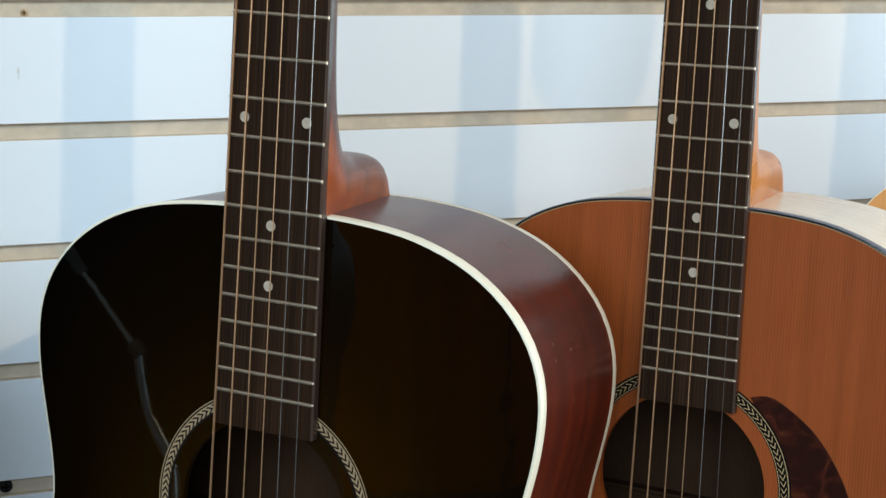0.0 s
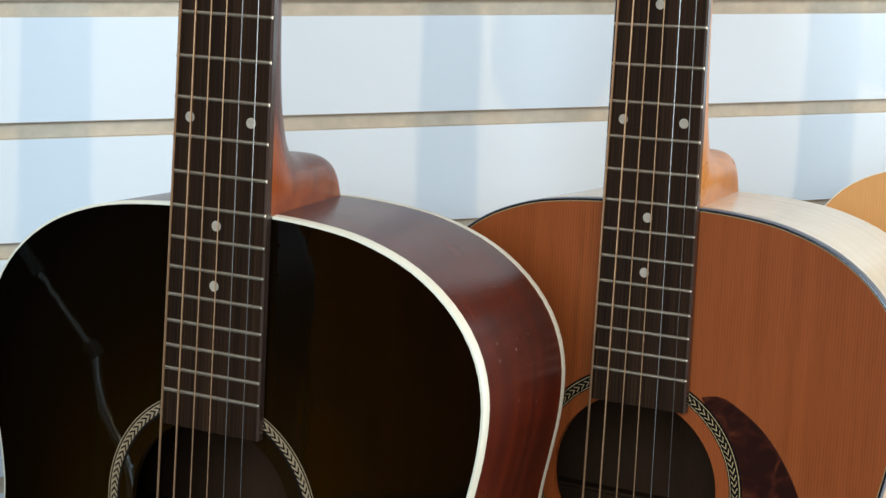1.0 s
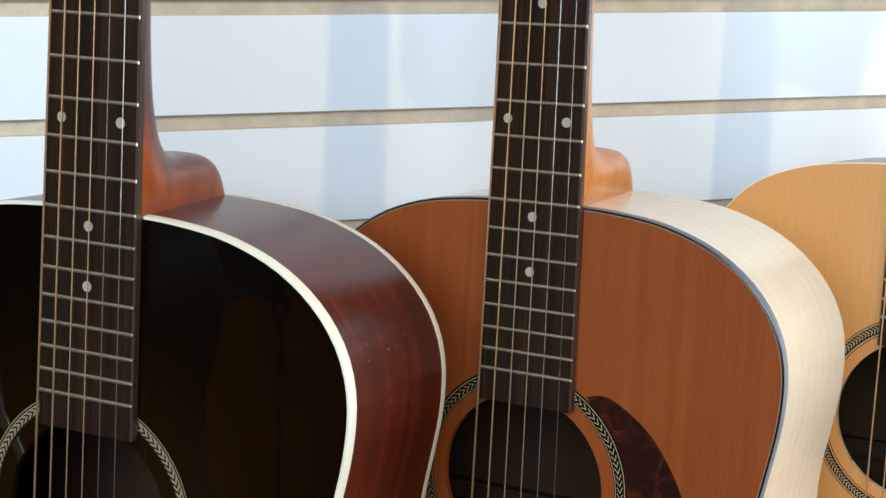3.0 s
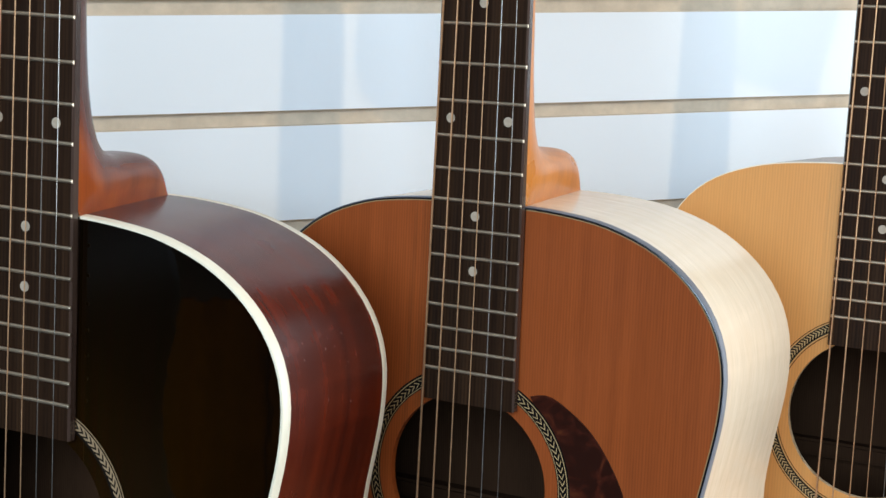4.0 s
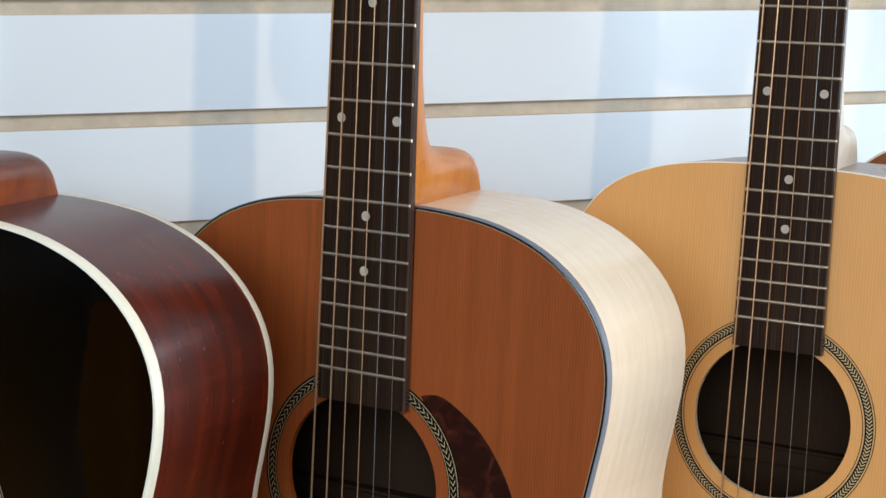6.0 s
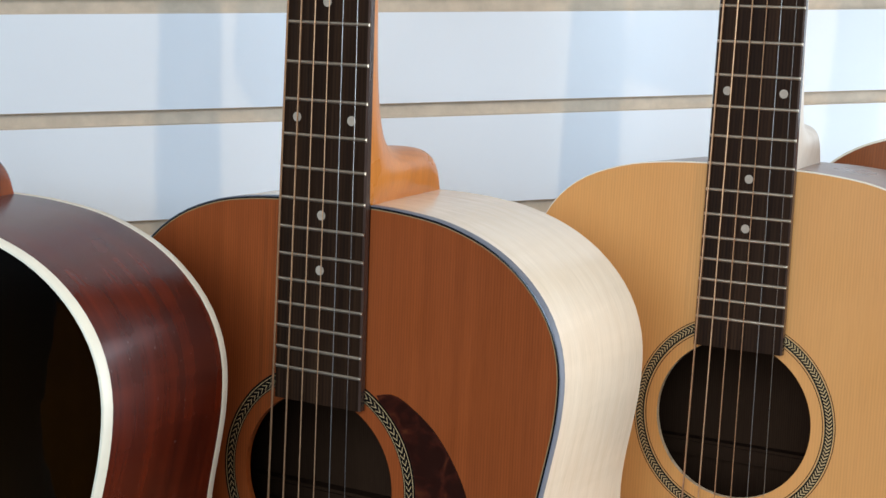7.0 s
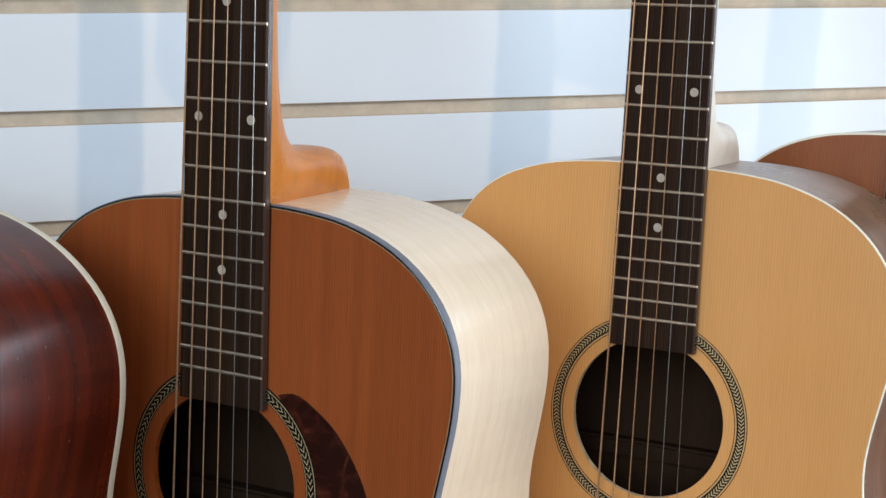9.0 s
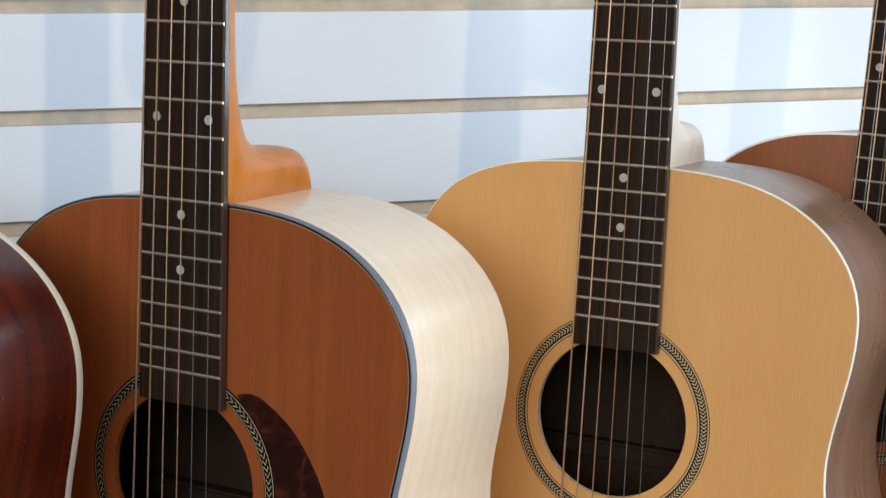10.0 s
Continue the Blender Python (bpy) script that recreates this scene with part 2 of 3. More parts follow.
# for the added west-wall panels that the black lacquer mirrors
VENEER = wood("brown_veneer", (0.26, 0.078, 0.004), (0.14, 0.040, 0.003), (0.06, 0.018, 0.002), pitch=0.02, lines=0.4, rough=0.8, gloss=0.05)
BURST = burst_top()
TORTOISE = tortoise()


# ---- mesh helpers ----
def part(name, bm, mat, parent, label=""):
    bm.normal_update()
    data = bpy.data.meshes.new(name)
    bm.to_mesh(data)
    bm.free()
    for m in mat if isinstance(mat, (list, tuple)) else [mat]:
        data.materials.append(m)
    ob = new(name, data)
    ob.parent = parent
    if label:
        ob["label"] = label
    return ob


def smooth(bm, angle=40):
    for f in bm.faces:
        f.smooth = True
    for e in bm.edges:
        if len(e.link_faces) == 2 and e.calc_face_angle(0) > radians(angle):
            e.smooth = False
    return bm


def box(lo, hi, bevel=0.0, bm=None):
    bm = bm or bmesh.new()
    made = bmesh.ops.create_cube(bm, size=1)["verts"]
    for v in made:
        v.co = [a + (b - a) * (c + 0.5) for a, b, c in zip(lo, hi, v.co)]
    if bevel:
        bmesh.ops.bevel(bm, geom=list({e for v in made for e in v.link_edges}), offset=bevel, segments=2, affect="EDGES")
    return bm


def tube(a, b, r, sides=8, bm=None, r2=None):
    bm = bm or bmesh.new()
    a, b = Vector(a), Vector(b)
    turn = (b - a).to_track_quat("Z", "Y").to_matrix().to_4x4()
    bmesh.ops.create_cone(bm, cap_ends=True, segments=sides, radius1=r, radius2=r if r2 is None else r2, depth=(b - a).length, matrix=Matrix.Translation((a + b) / 2) @ turn)
    return bm


def spline(points, count):
    """Catmull-Rom through points, resampled to even steps."""
    pts = [Vector(p) for p in points]
    pts = [pts[0] * 2 - pts[1]] + pts + [pts[-1] * 2 - pts[-2]]
    fine = []
    for i in range(1, len(pts) - 2):
        a, b, c, d = pts[i - 1:i + 3]
        for k in range(24):
            t = k / 24
            fine.append(0.5 * (2 * b + (c - a) * t + (2 * a - 5 * b + 4 * c - d) * t * t + (3 * b - a - 3 * c + d) * t ** 3))
    fine.append(pts[-2])
    far = [0.0]
    for a, b in zip(fine, fine[1:]):
        far.append(far[-1] + (b - a).length)
    out, j = [], 0
    for k in range(count):
        want = far[-1] * k / (count - 1)
        while j < len(far) - 2 and far[j + 1] < want:
            j += 1
        t = (want - far[j]) / max(far[j + 1] - far[j], 1e-9)
        out.append(fine[j].lerp(fine[j + 1], min(1, t)))
    return out


# ---- the setting ----
PITCH, GAP, RAIL = 0.0762, 0.0098, 1.4766
X0, X1, Y0, H = -3.2, 3.5, -3.4, 4.2


def shell(name, lo, hi, mat, label, category):
    return tagged(part(name, box(lo, hi), mat, None), label, category, kind="structure")


wall_north = tagged(new("wall_north"), "white slatwall display wall with horizontal grooves", "wall", kind="structure")
part("backing", box((X0, 0.0052, 0), (X1, 0.05, H)), MDF, wall_north, "raw tan fibreboard at the back of the grooves")
wall_west = shell("wall_west", (X0 - 0.15, Y0 - 0.15, 0), (X0, 0.05, H), PAINT, "dark shop wall with brown panels added for reflections", "wall")
# unseen panels, added to put brown reflections into the black lacquer
for k in range(5):
    part("reflected_panel", box((X0 - 0.005, Y0 + 0.12 + 0.55 * k, 0.25), (X0 + 0.018, Y0 + 0.655 + 0.55 * k, 0.80 + 0.35 * (k % 2)), 0.003), VENEER, wall_west)
    part("reflected_panel", box((X0 - 0.005, Y0 + 0.12 + 0.55 * k, 0.95 + 0.35 * (k % 2)), (X0 + 0.018, Y0 + 0.655 + 0.55 * k, 2.3), 0.003), VENEER, wall_west)
bm = box((X1, Y0 - 0.15, 0), (X1 + 0.15, -2.9, H))
for lo, hi in (((X1, -2.9, 0), (X1 + 0.15, -0.03, 0.1)), ((X1, -2.9, 2.5), (X1 + 0.15, -0.03, H)), ((X1, -0.03, 0), (X1 + 0.15, 0.05, H))):
    box(lo, hi, bm=bm)
tagged(part("wall_east", bm, PAINT, None), "dark painted shop wall with a window opening", "wall", kind="structure")
bm = box((X0, Y0 - 0.15, 0), (-2.9, Y0, H))
for lo, hi in (((-2.9, Y0 - 0.15, 0), (-0.2, Y0, 1.6)), ((-2.9, Y0 - 0.15, 3.2), (-0.2, Y0, H)), ((-0.2, Y0 - 0.15, 0), (X1, Y0, H))):
    box(lo, hi, bm=bm)
tagged(part("wall_south", bm, PAINT, None), "dark painted shop wall with a wide window opening", "wall", kind="structure")
shell("floor", (X0 - 0.15, Y0 - 0.15, -0.1), (X1 + 0.15, 0.05, 0), CARPET, "dark carpeted shop floor", "floor")
shell("ceiling", (X0 - 0.15, Y0 - 0.15, H), (X1 + 0.15, 0.05, H + 0.1), PALE_PAINT, "plain off-white ceiling", "ceiling")



def window(name, lo, hi, axis):
    """A plain white frame with one mullion in a wall opening; axis is the way along the wall."""
    root = tagged(new(name), "white-framed shop window", "window", kind="structure")
    other = 1 - axis
    for k, (a, b, low, high) in enumerate(((0, 1, 0, 0.05), (0, 1, 0.95, 1), (0, 0.025, 0.05, 0.95), (0.975, 1, 0.05, 0.95))):
        p, q = [0, 0, 0], [0, 0, 0]
        p[axis], q[axis] = lo[axis] + (hi[axis] - lo[axis]) * a, lo[axis] + (hi[axis] - lo[axis]) * b
        p[2], q[2] = lo[2] + (hi[2] - lo[2]) * low, lo[2] + (hi[2] - lo[2]) * high
        p[other], q[other] = lo[other], hi[other]
        part("window_frame", box(p, q, 0.004), PALE_PAINT, root)
    return root


window("window_1", (-2.9, Y0 - 0.12, 1.6), (-0.2, Y0 - 0.04, 3.2), 0)
window("window_2", (X1 + 0.04, -2.9, 0.1), (X1 + 0.12, -0.03, 2.5), 1)

# ---- guitars ----
SCALE, JOIN = 0.648, 0.3594     # string length; nut to the body joint at the fourteenth fret
TOP = 0.007                     # soundboard below the playing surface
HOLE_AT = 0.160
HOLE_X = [-0.0019]
OUTLINE = [(0, 0), (35, 0.3), (65, 3.2), (84, 7.6), (102, 14.5), (117, 23.5), (129.5, 34.5), (139, 47), (145, 60), (148.2, 74), (148.7, 89), (147, 107), (143, 128),
           (138.6, 150), (136.4, 172), (139, 197), (148, 230), (163, 265), (180, 302), (194, 340), (201, 380), (197, 420), (179, 458), (143, 487), (90, 501), (0, 505)]
HALF = spline([Vector((u / 1000, v / 1000, 0)) for u, v in OUTLINE], 100)
RIM = []


def set_rim(wide, shift, left=0.0):
    """The body's outline, widened and moved sideways a little from model to model."""
    swell = lambda p: left * math.exp(-((p.y - 0.022) / 0.022) ** 2) * min(1, p.x / 0.08)
    RIM[:] = [(p.x * wide + shift, p.y + 0.0005) for p in HALF] + [(-p.x * wide + shift - 0.6 * swell(p), p.y + 0.0005 - 0.8 * swell(p)) for p in HALF[-2:0:-1]]


BOARD = [1.0]


def fret_at(n):
    return SCALE * (1 - 2 ** (-n / 12)) - JOIN


def board_half(v):
    return BOARD[0] * (0.0275 + (v + 0.0354) * 0.0078)


DEPTH = [0.0, 0.06]


def depth_at(v):
    return 0.0995 + DEPTH[0] + DEPTH[1] * max(0, v)


def inset(d):
    """The rim moved inwards by d."""
    n, out = len(RIM), []
    for i, (x, y) in enumerate(RIM):
        (ax, ay), (bx, by) = RIM[i - 1], RIM[(i + 1) % n]
        tx, ty = bx - ax, by - ay
        l = math.hypot(tx, ty)
        out.append((x - ty / l * d, y + tx / l * d))
    return out


def plate(loop, y, hole=None, bm=None):
    """A flat sheet inside the loop, with a round hole where one is given."""
    bm = bm or bmesh.new()
    edges = []
    rings = [loop] + ([[(HOLE_X[0] + hole * math.cos(a), HOLE_AT + hole * math.sin(a)) for a in [2 * math.pi * k / 72 for k in range(72)]]] if hole else [])
    for ring in rings:
        vs = [bm.verts.new((x, y, -v)) for x, v in ring]
        edges += [bm.edges.new((vs[i - 1], vs[i])) for i in range(len(vs))]
    bmesh.ops.triangle_fill(bm, use_beauty=True, use_dissolve=False, edges=edges)
    bmesh.ops.recalc_face_normals(bm, faces=bm.faces)
    if bm.faces and sum(f.normal.y * f.calc_area() for f in bm.faces) > 0:
        bmesh.ops.reverse_faces(bm, faces=bm.faces)
    return bm


def band(profile, uv=False):
    """A strip round the rim: profile is a list of (inset, y as a function of v)."""
    bm = bmesh.new()
    rings = []
    for d, fy in profile:
        loop = inset(d) if d else RIM
        rings.append([bm.verts.new((x, fy(r[1]), -v)) for (x, v), r in zip(loop, RIM)])
    layer = bm.loops.layers.uv.new("along") if uv else None
    n = len(RIM)
    far = [0.0]
    for i in range(n):
        (ax, ay), (bx, by) = RIM[i], RIM[(i + 1) % n]
        far.append(far[-1] + math.hypot(bx - ax, by - ay))
    for k in range(len(rings) - 1):
        a, b = rings[k], rings[k + 1]
        for i in range(n):
            j = (i + 1) % n
            f = bm.faces.new((a[i], a[j], b[j], b[i]))
            if uv:
                for loop, at in zip(f.loops, ((far[i], a[i].co.y), (far[i + 1], a[j].co.y), (far[i + 1], b[j].co.y), (far[i], b[i].co.y))):
                    loop[layer].uv = at
    smooth(bm)
    return bm


def ring(r0, r1, y, bm=None, sides=120, index=0):
    bm = bm or bmesh.new()
    rows = [[bm.verts.new((HOLE_X[0] + r * math.cos(2 * math.pi * k / sides), y, -HOLE_AT - r * math.sin(2 * math.pi * k / sides))) for k in range(sides)] for r in (r0, r1)]
    for k in range(sides):
        j = (k + 1) % sides
        bm.faces.new((rows[0][k], rows[1][k], rows[1][j], rows[0][j])).material_index = index
    return bm


def neck_mesh(heel=(0.0, 1.0)):
    """Neck and heel: ribs from the board's underside round the back profile."""
    bm = bmesh.new()
    spine = [(-0.359, 0.0195, -0.359, 0.005, 1), (-0.25, 0.0205, -0.25, 0.005, 1), (-0.15, 0.0215, -0.15, 0.005, 1), (-0.105, 0.0230, -0.105, 0.005, 1), (-0.080, 0.0250, -0.076, 0.005, 0.95),
             (-0.063, 0.0278, -0.054, 0.005, 0.9), (-0.0475, 0.0325, -0.030, 0.005, 0.8), (-0.0345, 0.0410, -0.006, 0.005, 0.7), (-0.0282, 0.0520, 0.003, 0.007, 0.55), (-0.0265, 0.0670, 0.003, 0.028, 0.45),
             (-0.0262, 0.0830, 0.003, 0.055, 0.40), (-0.0240, 0.0965, 0.003, 0.079, 0.36), (-0.0175, 0.1045, 0.003, 0.094, 0.34), (-0.0085, 0.1070, 0.003, 0.102, 0.34), (0.003, 0.1078, 0.003, 0.1070, 0.34)]
    rows = []
    steps = 6
    for i in range(len(spine) - 1):
        for k in range(steps):
            t = k / steps
            rows.append([a + (b - a) * t for a, b in zip(spine[i], spine[i + 1])])
    rows.append(list(spine[-1]))
    smoothed = []
    for i in range(len(rows)):
        near = rows[max(0, i - 3):i + 4] if 3 <= i < len(rows) - 3 else [rows[i]]
        smoothed.append([sum(c) / len(near) for c in zip(*near)])
    ribs = []
    for v, w, bv, bw, full in smoothed:
        if w > 0.0325:
            t = min(1, (w - 0.0325) / 0.03)
            v, w = v + heel[0] * t * (v < 0), w * (1 + (heel[1] - 1) * t)
        wide = board_half(min(bv, 0)) - 0.0003
        wide += (0.0135 - wide) * min(1, max(0, (bw - 0.005) / 0.1)) ** 0.8
        rib = []
        for k in range(-10, 11):
            a = radians(9 * k)
            up = max(0.0, math.cos(a)) ** full
            side = math.copysign(abs(math.sin(a)) ** (0.6 + 0.4 * full), a)
            rib.append(bm.verts.new((wide * side, bw + (w - bw) * up, -(bv + (v - bv) * up))))
        ribs.append(rib)
    for a, b in zip(ribs, ribs[1:]):
        for k in range(20):
            bm.faces.new((a[k], a[k + 1], b[k + 1], b[k]))
    bm.faces.new(ribs[0])
    bm.faces.new(ribs[-1])
    bmesh.ops.remove_doubles(bm, verts=bm.verts, dist=0.00002)
    bmesh.ops.recalc_face_normals(bm, faces=bm.faces)
    return smooth(bm, 50)


def fret_mesh(v):
    """One fret: a low crown with rounded ends."""
    bm, half = bmesh.new(), board_half(v) + 0.0001
    ribs = []
    for x, s in ((-half + 0.0008, 0.2), (-half + 0.0013, 1), (half - 0.0010, 1), (half - 0.0003, 0.97), (half + 0.0001, 0.8), (half + 0.0002, 0.3)):
        ribs.append([bm.verts.new((x, -0.0011 * s * math.sin(math.pi * k / 6), -v + 0.00098 * math.cos(math.pi * k / 6))) for k in range(7)])
    for a, b in zip(ribs, ribs[1:]):
        for k in range(6):
            bm.faces.new((a[k], a[k + 1], b[k + 1], b[k]))
    bm.faces.new(ribs[0]), bm.faces.new(ribs[-1])
    bmesh.ops.recalc_face_normals(bm, faces=bm.faces)
    return smooth(bm)


def chevrons(bm, r0, r1, y, count, index, fill=0.5):
    """Pairs of slanted bars round the hole, pointing clockwise."""
    mid, step = (r0 + r1) / 2, 2 * math.pi / count
    for k in range(count):
        a = -math.pi / 2 + (k + 0.5) * step
        lean = step * 0.8
        for ra, rb, sa, sb in ((r0, mid, 0, lean), (mid, r1, lean, 0)):
            quad = []
            for r, s in ((ra, sa), (rb, sb)):
                for off in (-fill / 2, fill / 2):
                    b = a + s + off * step
                    quad.append(bm.verts.new((HOLE_X[0] + r * math.cos(b), y, -HOLE_AT - r * math.sin(b))))
            bm.faces.new((quad[0], quad[1], quad[3], quad[2])).material_index = index
    return bm


def guitar(label, m, top, side, neck, binding, back_binding, rim_top, rim_side, base, marks, count, wide, shift, HOLE, strings, board_wide, hole_x=-0.0019, courses=1, pickguard=False, purfling=None, dot=PEARL, deep=(0.0, 0.06), left=0.0, heel=(0.0, 1.0)):
    set_rim(wide, shift, left)
    DEPTH[:] = deep
    BOARD[0], HOLE_X[0] = board_wide, hole_x
    root = tagged(new("acoustic_guitar"), label, "guitar", "guitars hanging on the slatwall")
    flat = lambda v: TOP
    back_y = lambda v: TOP + depth_at(v)
    cut = rim_side
    end_cut = (lambda v: back_y(v) - 0.006) if back_binding else back_y
    # box
    sb = plate(inset(rim_top), TOP, HOLE)
    part("soundboard", sb, top, root)
    edge = bmesh.new()
    rows = [[edge.verts.new((HOLE_X[0] + HOLE * math.cos(2 * math.pi * k / 72), y, -HOLE_AT - HOLE * math.sin(2 * math.pi * k / 72))) for k in range(72)] for y in (TOP, TOP + 0.004)]
    for k in range(72):
        edge.faces.new((rows[0][k], rows[0][k - 1], rows[1][k - 1], rows[1][k]))
    part("soundhole_edge", smooth(edge), RAW_EDGE if top is SPRUCE else top, root)
    part("side", band([(0, lambda v: TOP + cut), (0, end_cut)], True), side, root)
    trim = band([(rim_top, lambda v: TOP - 0.0001), (0.0004, lambda v: TOP - 0.0001), (0, lambda v: TOP + 0.0005), (0, lambda v: TOP + cut)])
    for f in list(trim.faces)[:len(RIM)]:
        f.material_index = 1
    part("binding", trim, binding, root)
    if back_binding:
        part("back_binding", band([(0, end_cut), (0, lambda v: back_y(v) - 0.0008), (0.0008, back_y), (0.0025, back_y)]), back_binding, root)
    back = plate(inset(0.002 if back_binding else 0.0), 0)
    for v in back.verts:
        v.co.y = back_y(-v.co.z)
    bmesh.ops.reverse_faces(back, faces=back.faces)
    part("back", back, side, root)
    # lining and braces take the darkened wood, so the soundholes look shaded
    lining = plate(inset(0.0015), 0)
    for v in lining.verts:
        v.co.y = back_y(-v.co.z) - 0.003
    part("inner_back", lining, INNER_SHADE, root, "unfinished wood inside the box, its shade painted into the colour")
    part("inner_side", band([(0.0025, lambda v: TOP + 0.003), (0.0025, lambda v: back_y(v) - 0.003)]), INNER_SHADE, root, "unfinished wood inside the box, its shade painted into the colour")
    for v in (0.085, 0.208, 0.36):
        part("back_brace", box((-0.125, back_y(v) - 0.016, -v - 0.006), (0.125, back_y(v) - 0.003, -v + 0.006), 0.002), INNER_SHADE, root)
    if purfling:
        part("purfling", band([(rim_top + 0.0005, lambda v: TOP - 0.00015), (rim_top, lambda v: TOP - 0.00015)]), purfling, root)
    # rosette
    k = HOLE / 0.0505
    if pickguard:
        # light chevrons between thin lines on a broad black ring
        ro = ring(0.0585 * k, 0.0661 * k, TOP - 0.0002, index=0)
        ring(0.0591 * k, 0.0594 * k, TOP - 0.0003, ro, index=1)
        ring(0.0645 * k, 0.0649 * k, TOP - 0.0003, ro, index=1)
        chevrons(ro, 0.0602 * k, 0.0635 * k, TOP - 0.0003, count, 1, 0.22)
    else:
        ro = ring(0.0588 * k, 0.0592 * k, TOP - 0.0002, index=1)
        if base is not INLAY_TAN:
            ring(0.0577 * k, 0.0582 * k, TOP - 0.0002, ro, index=0)
        ring(0.0592 * k, 0.0602 * k, TOP - 0.00015, ro, index=1 if base is INLAY_TAN else 0)
        ring(0.0602 * k, 0.0640 * k, TOP - 0.0002, ro)
        ring(0.0640 * k, 0.0646 * k, TOP - 0.0002, ro, index=0)
        ring(0.0646 * k, 0.0650 * k, TOP - 0.0002, ro, index=1)
        ring(0.0655 * k, 0.0660 * k, TOP - 0.0002, ro, index=0)
        chevrons(ro, 0.0602 * k, 0.0640 * k, TOP - 0.0003, count, 1, 0.46 if base is INLAY_TAN else 0.44)
    part("rosette", ro, [base, marks], root, "herringbone inlay ring")
    # neck, board, frets, dots
    part("neck", neck_mesh(heel), neck, root)
    fb = bmesh.new()
    for v in (-JOIN, 0.1143):
        h = board_half(v)
        for x, y in ((-h, 0.0050), (-h, 0.0012), (-h + 0.0009, 0), (h - 0.0009, 0), (h, 0.0012), (h, 0.0050)):
            fb.verts.new((x, y, -v))
    fb.verts.ensure_lookup_table()
    for k in range(6):
        fb.faces.new([fb.verts[i] for i in (k, (k + 1) % 6, 6 + (k + 1) % 6, 6 + k)]).material_index = 1 if k in (0, 1, 3, 4) else 0
    fb.faces.new([fb.verts[i] for i in range(6)]), fb.faces.new([fb.verts[i] for i in range(6, 12)])
    bmesh.ops.recalc_face_normals(fb, faces=fb.faces)
    board = part("fretboard", fb, (ROSEWOOD, BOARD_EDGE), root)
    # board tongue filler down to the soundboard
    part("tongue", box((-board_half(0) + 0.0004, 0.0049, -0.113), (board_half(0) - 0.0004, TOP - 0.0001, -0.001)), DARK_ROSEWOOD, root)
    for n in range(1, 22):
        part("fret", fret_mesh(fret_at(n)), FRET, board)
    for n, us in ((3, (0,)), (5, (0,)), (7, (0,)), (9, (0,)), (12, (-0.0178, 0.0178)), (15, (0,)), (17, (0,))):
        v = (fret_at(n) + fret_at(n - 1)) / 2
        for u in us:
            part("inlay_dot", tube((u, 0.001, -v), (u, -0.0001, -v), 0.0027, 24), dot, board)
    # head, nut, bridge
    head = bmesh.new()
    prof = [(0.0215, 0.0), (0.027, 0.02), (0.034, 0.045), (0.031, 0.12), (0.027, 0.175), (0.012, 0.185)]
    loop = prof + [(-x, z) for x, z in reversed(prof)]
    face = head.faces.new([head.verts.new((x, 0.003 + z * 0.21, JOIN + z)) for x, z in loop])
    out = bmesh.ops.extrude_face_region(head, geom=[face])
    bmesh.ops.translate(head, verts=[g for g in out["geom"] if isinstance(g, bmesh.types.BMVert)], vec=(0, 0.015, 0))
    bmesh.ops.recalc_face_normals(head, faces=head.faces)
    part("headstock", head, neck, root)
    part("nut", box((-board_half(-JOIN), -0.0025, JOIN - 0.001), (board_half(-JOIN), 0.006, JOIN + 0.004), 0.0008), CREAM, root)
    for s in (-1, 1):
        for k in range(3):
            z = 0.045 + 0.045 * k
            peg = tube((s * 0.026, 0.013 + z * 0.21, JOIN + z), (s * 0.05, 0.013 + z * 0.21, JOIN + z), 0.0025)
            box((s * 0.056 - 0.008, 0.011 + z * 0.21, JOIN + z - 0.006), (s * 0.056 + 0.008, 0.016 + z * 0.21, JOIN + z + 0.006), 0.002, peg)
            part("tuner", peg, STEEL, root)
    bridge = part("bridge", box((-0.08, TOP - 0.009, -0.312), (0.08, TOP, -0.278), 0.003), ROSEWOOD, root)
    part("saddle", box((-0.036, TOP - 0.0125, -0.2905), (0.036, TOP - 0.0085, -0.2875), 0.0008), CREAM, bridge)
    # strings
    for k, r in enumerate((0.00062, 0.00050, 0.00039, 0.00030, 0.00021, 0.00017)):
        s = (k - 2.5) / 2.5
        bm = tube((0.0195 * s, -0.0025, JOIN), (strings[1] * s + strings[0], -0.0065, JOIN - SCALE), r, 8)
        part("string", smooth(bm), BRONZE if k < 4 else PLAIN_STRING, root)
        if courses == 2:
            bm = tube((0.0195 * s - 0.0016, -0.0022, JOIN), (strings[1] * s - 0.0024, -0.0062, JOIN - SCALE), 0.00019, 8)
            part("string", smooth(bm), PLAIN_STRING, root)
    if pickguard:
        outer = spline([Vector((u / 1000, v / 1000, 0)) for u, v in ((36, 105), (45, 103.2), (55, 106.7), (72.5, 119), (86, 136), (95, 154), (101, 178), (102, 203), (96, 224), (84, 233), (66, 228), (48, 206))], 50)
        inner = [(HOLE_X[0] + 0.0655 * math.cos(a), HOLE_AT + 0.0655 * math.sin(a)) for a in [radians(44 - 100 * k / 24) for k in range(1, 24)]]
        bm = bmesh.new()
        face = bm.faces.new([bm.verts.new((x, TOP - 0.0011, -v)) for x, v in [(p.x, p.y) for p in outer] + inner])
        out = bmesh.ops.extrude_face_region(bm, geom=[face])
        bmesh.ops.translate(bm, verts=[g for g in out["geom"] if isinstance(g, bmesh.types.BMVert)], vec=(0, 0.0011, 0))
        bmesh.ops.recalc_face_normals(bm, faces=bm.faces)
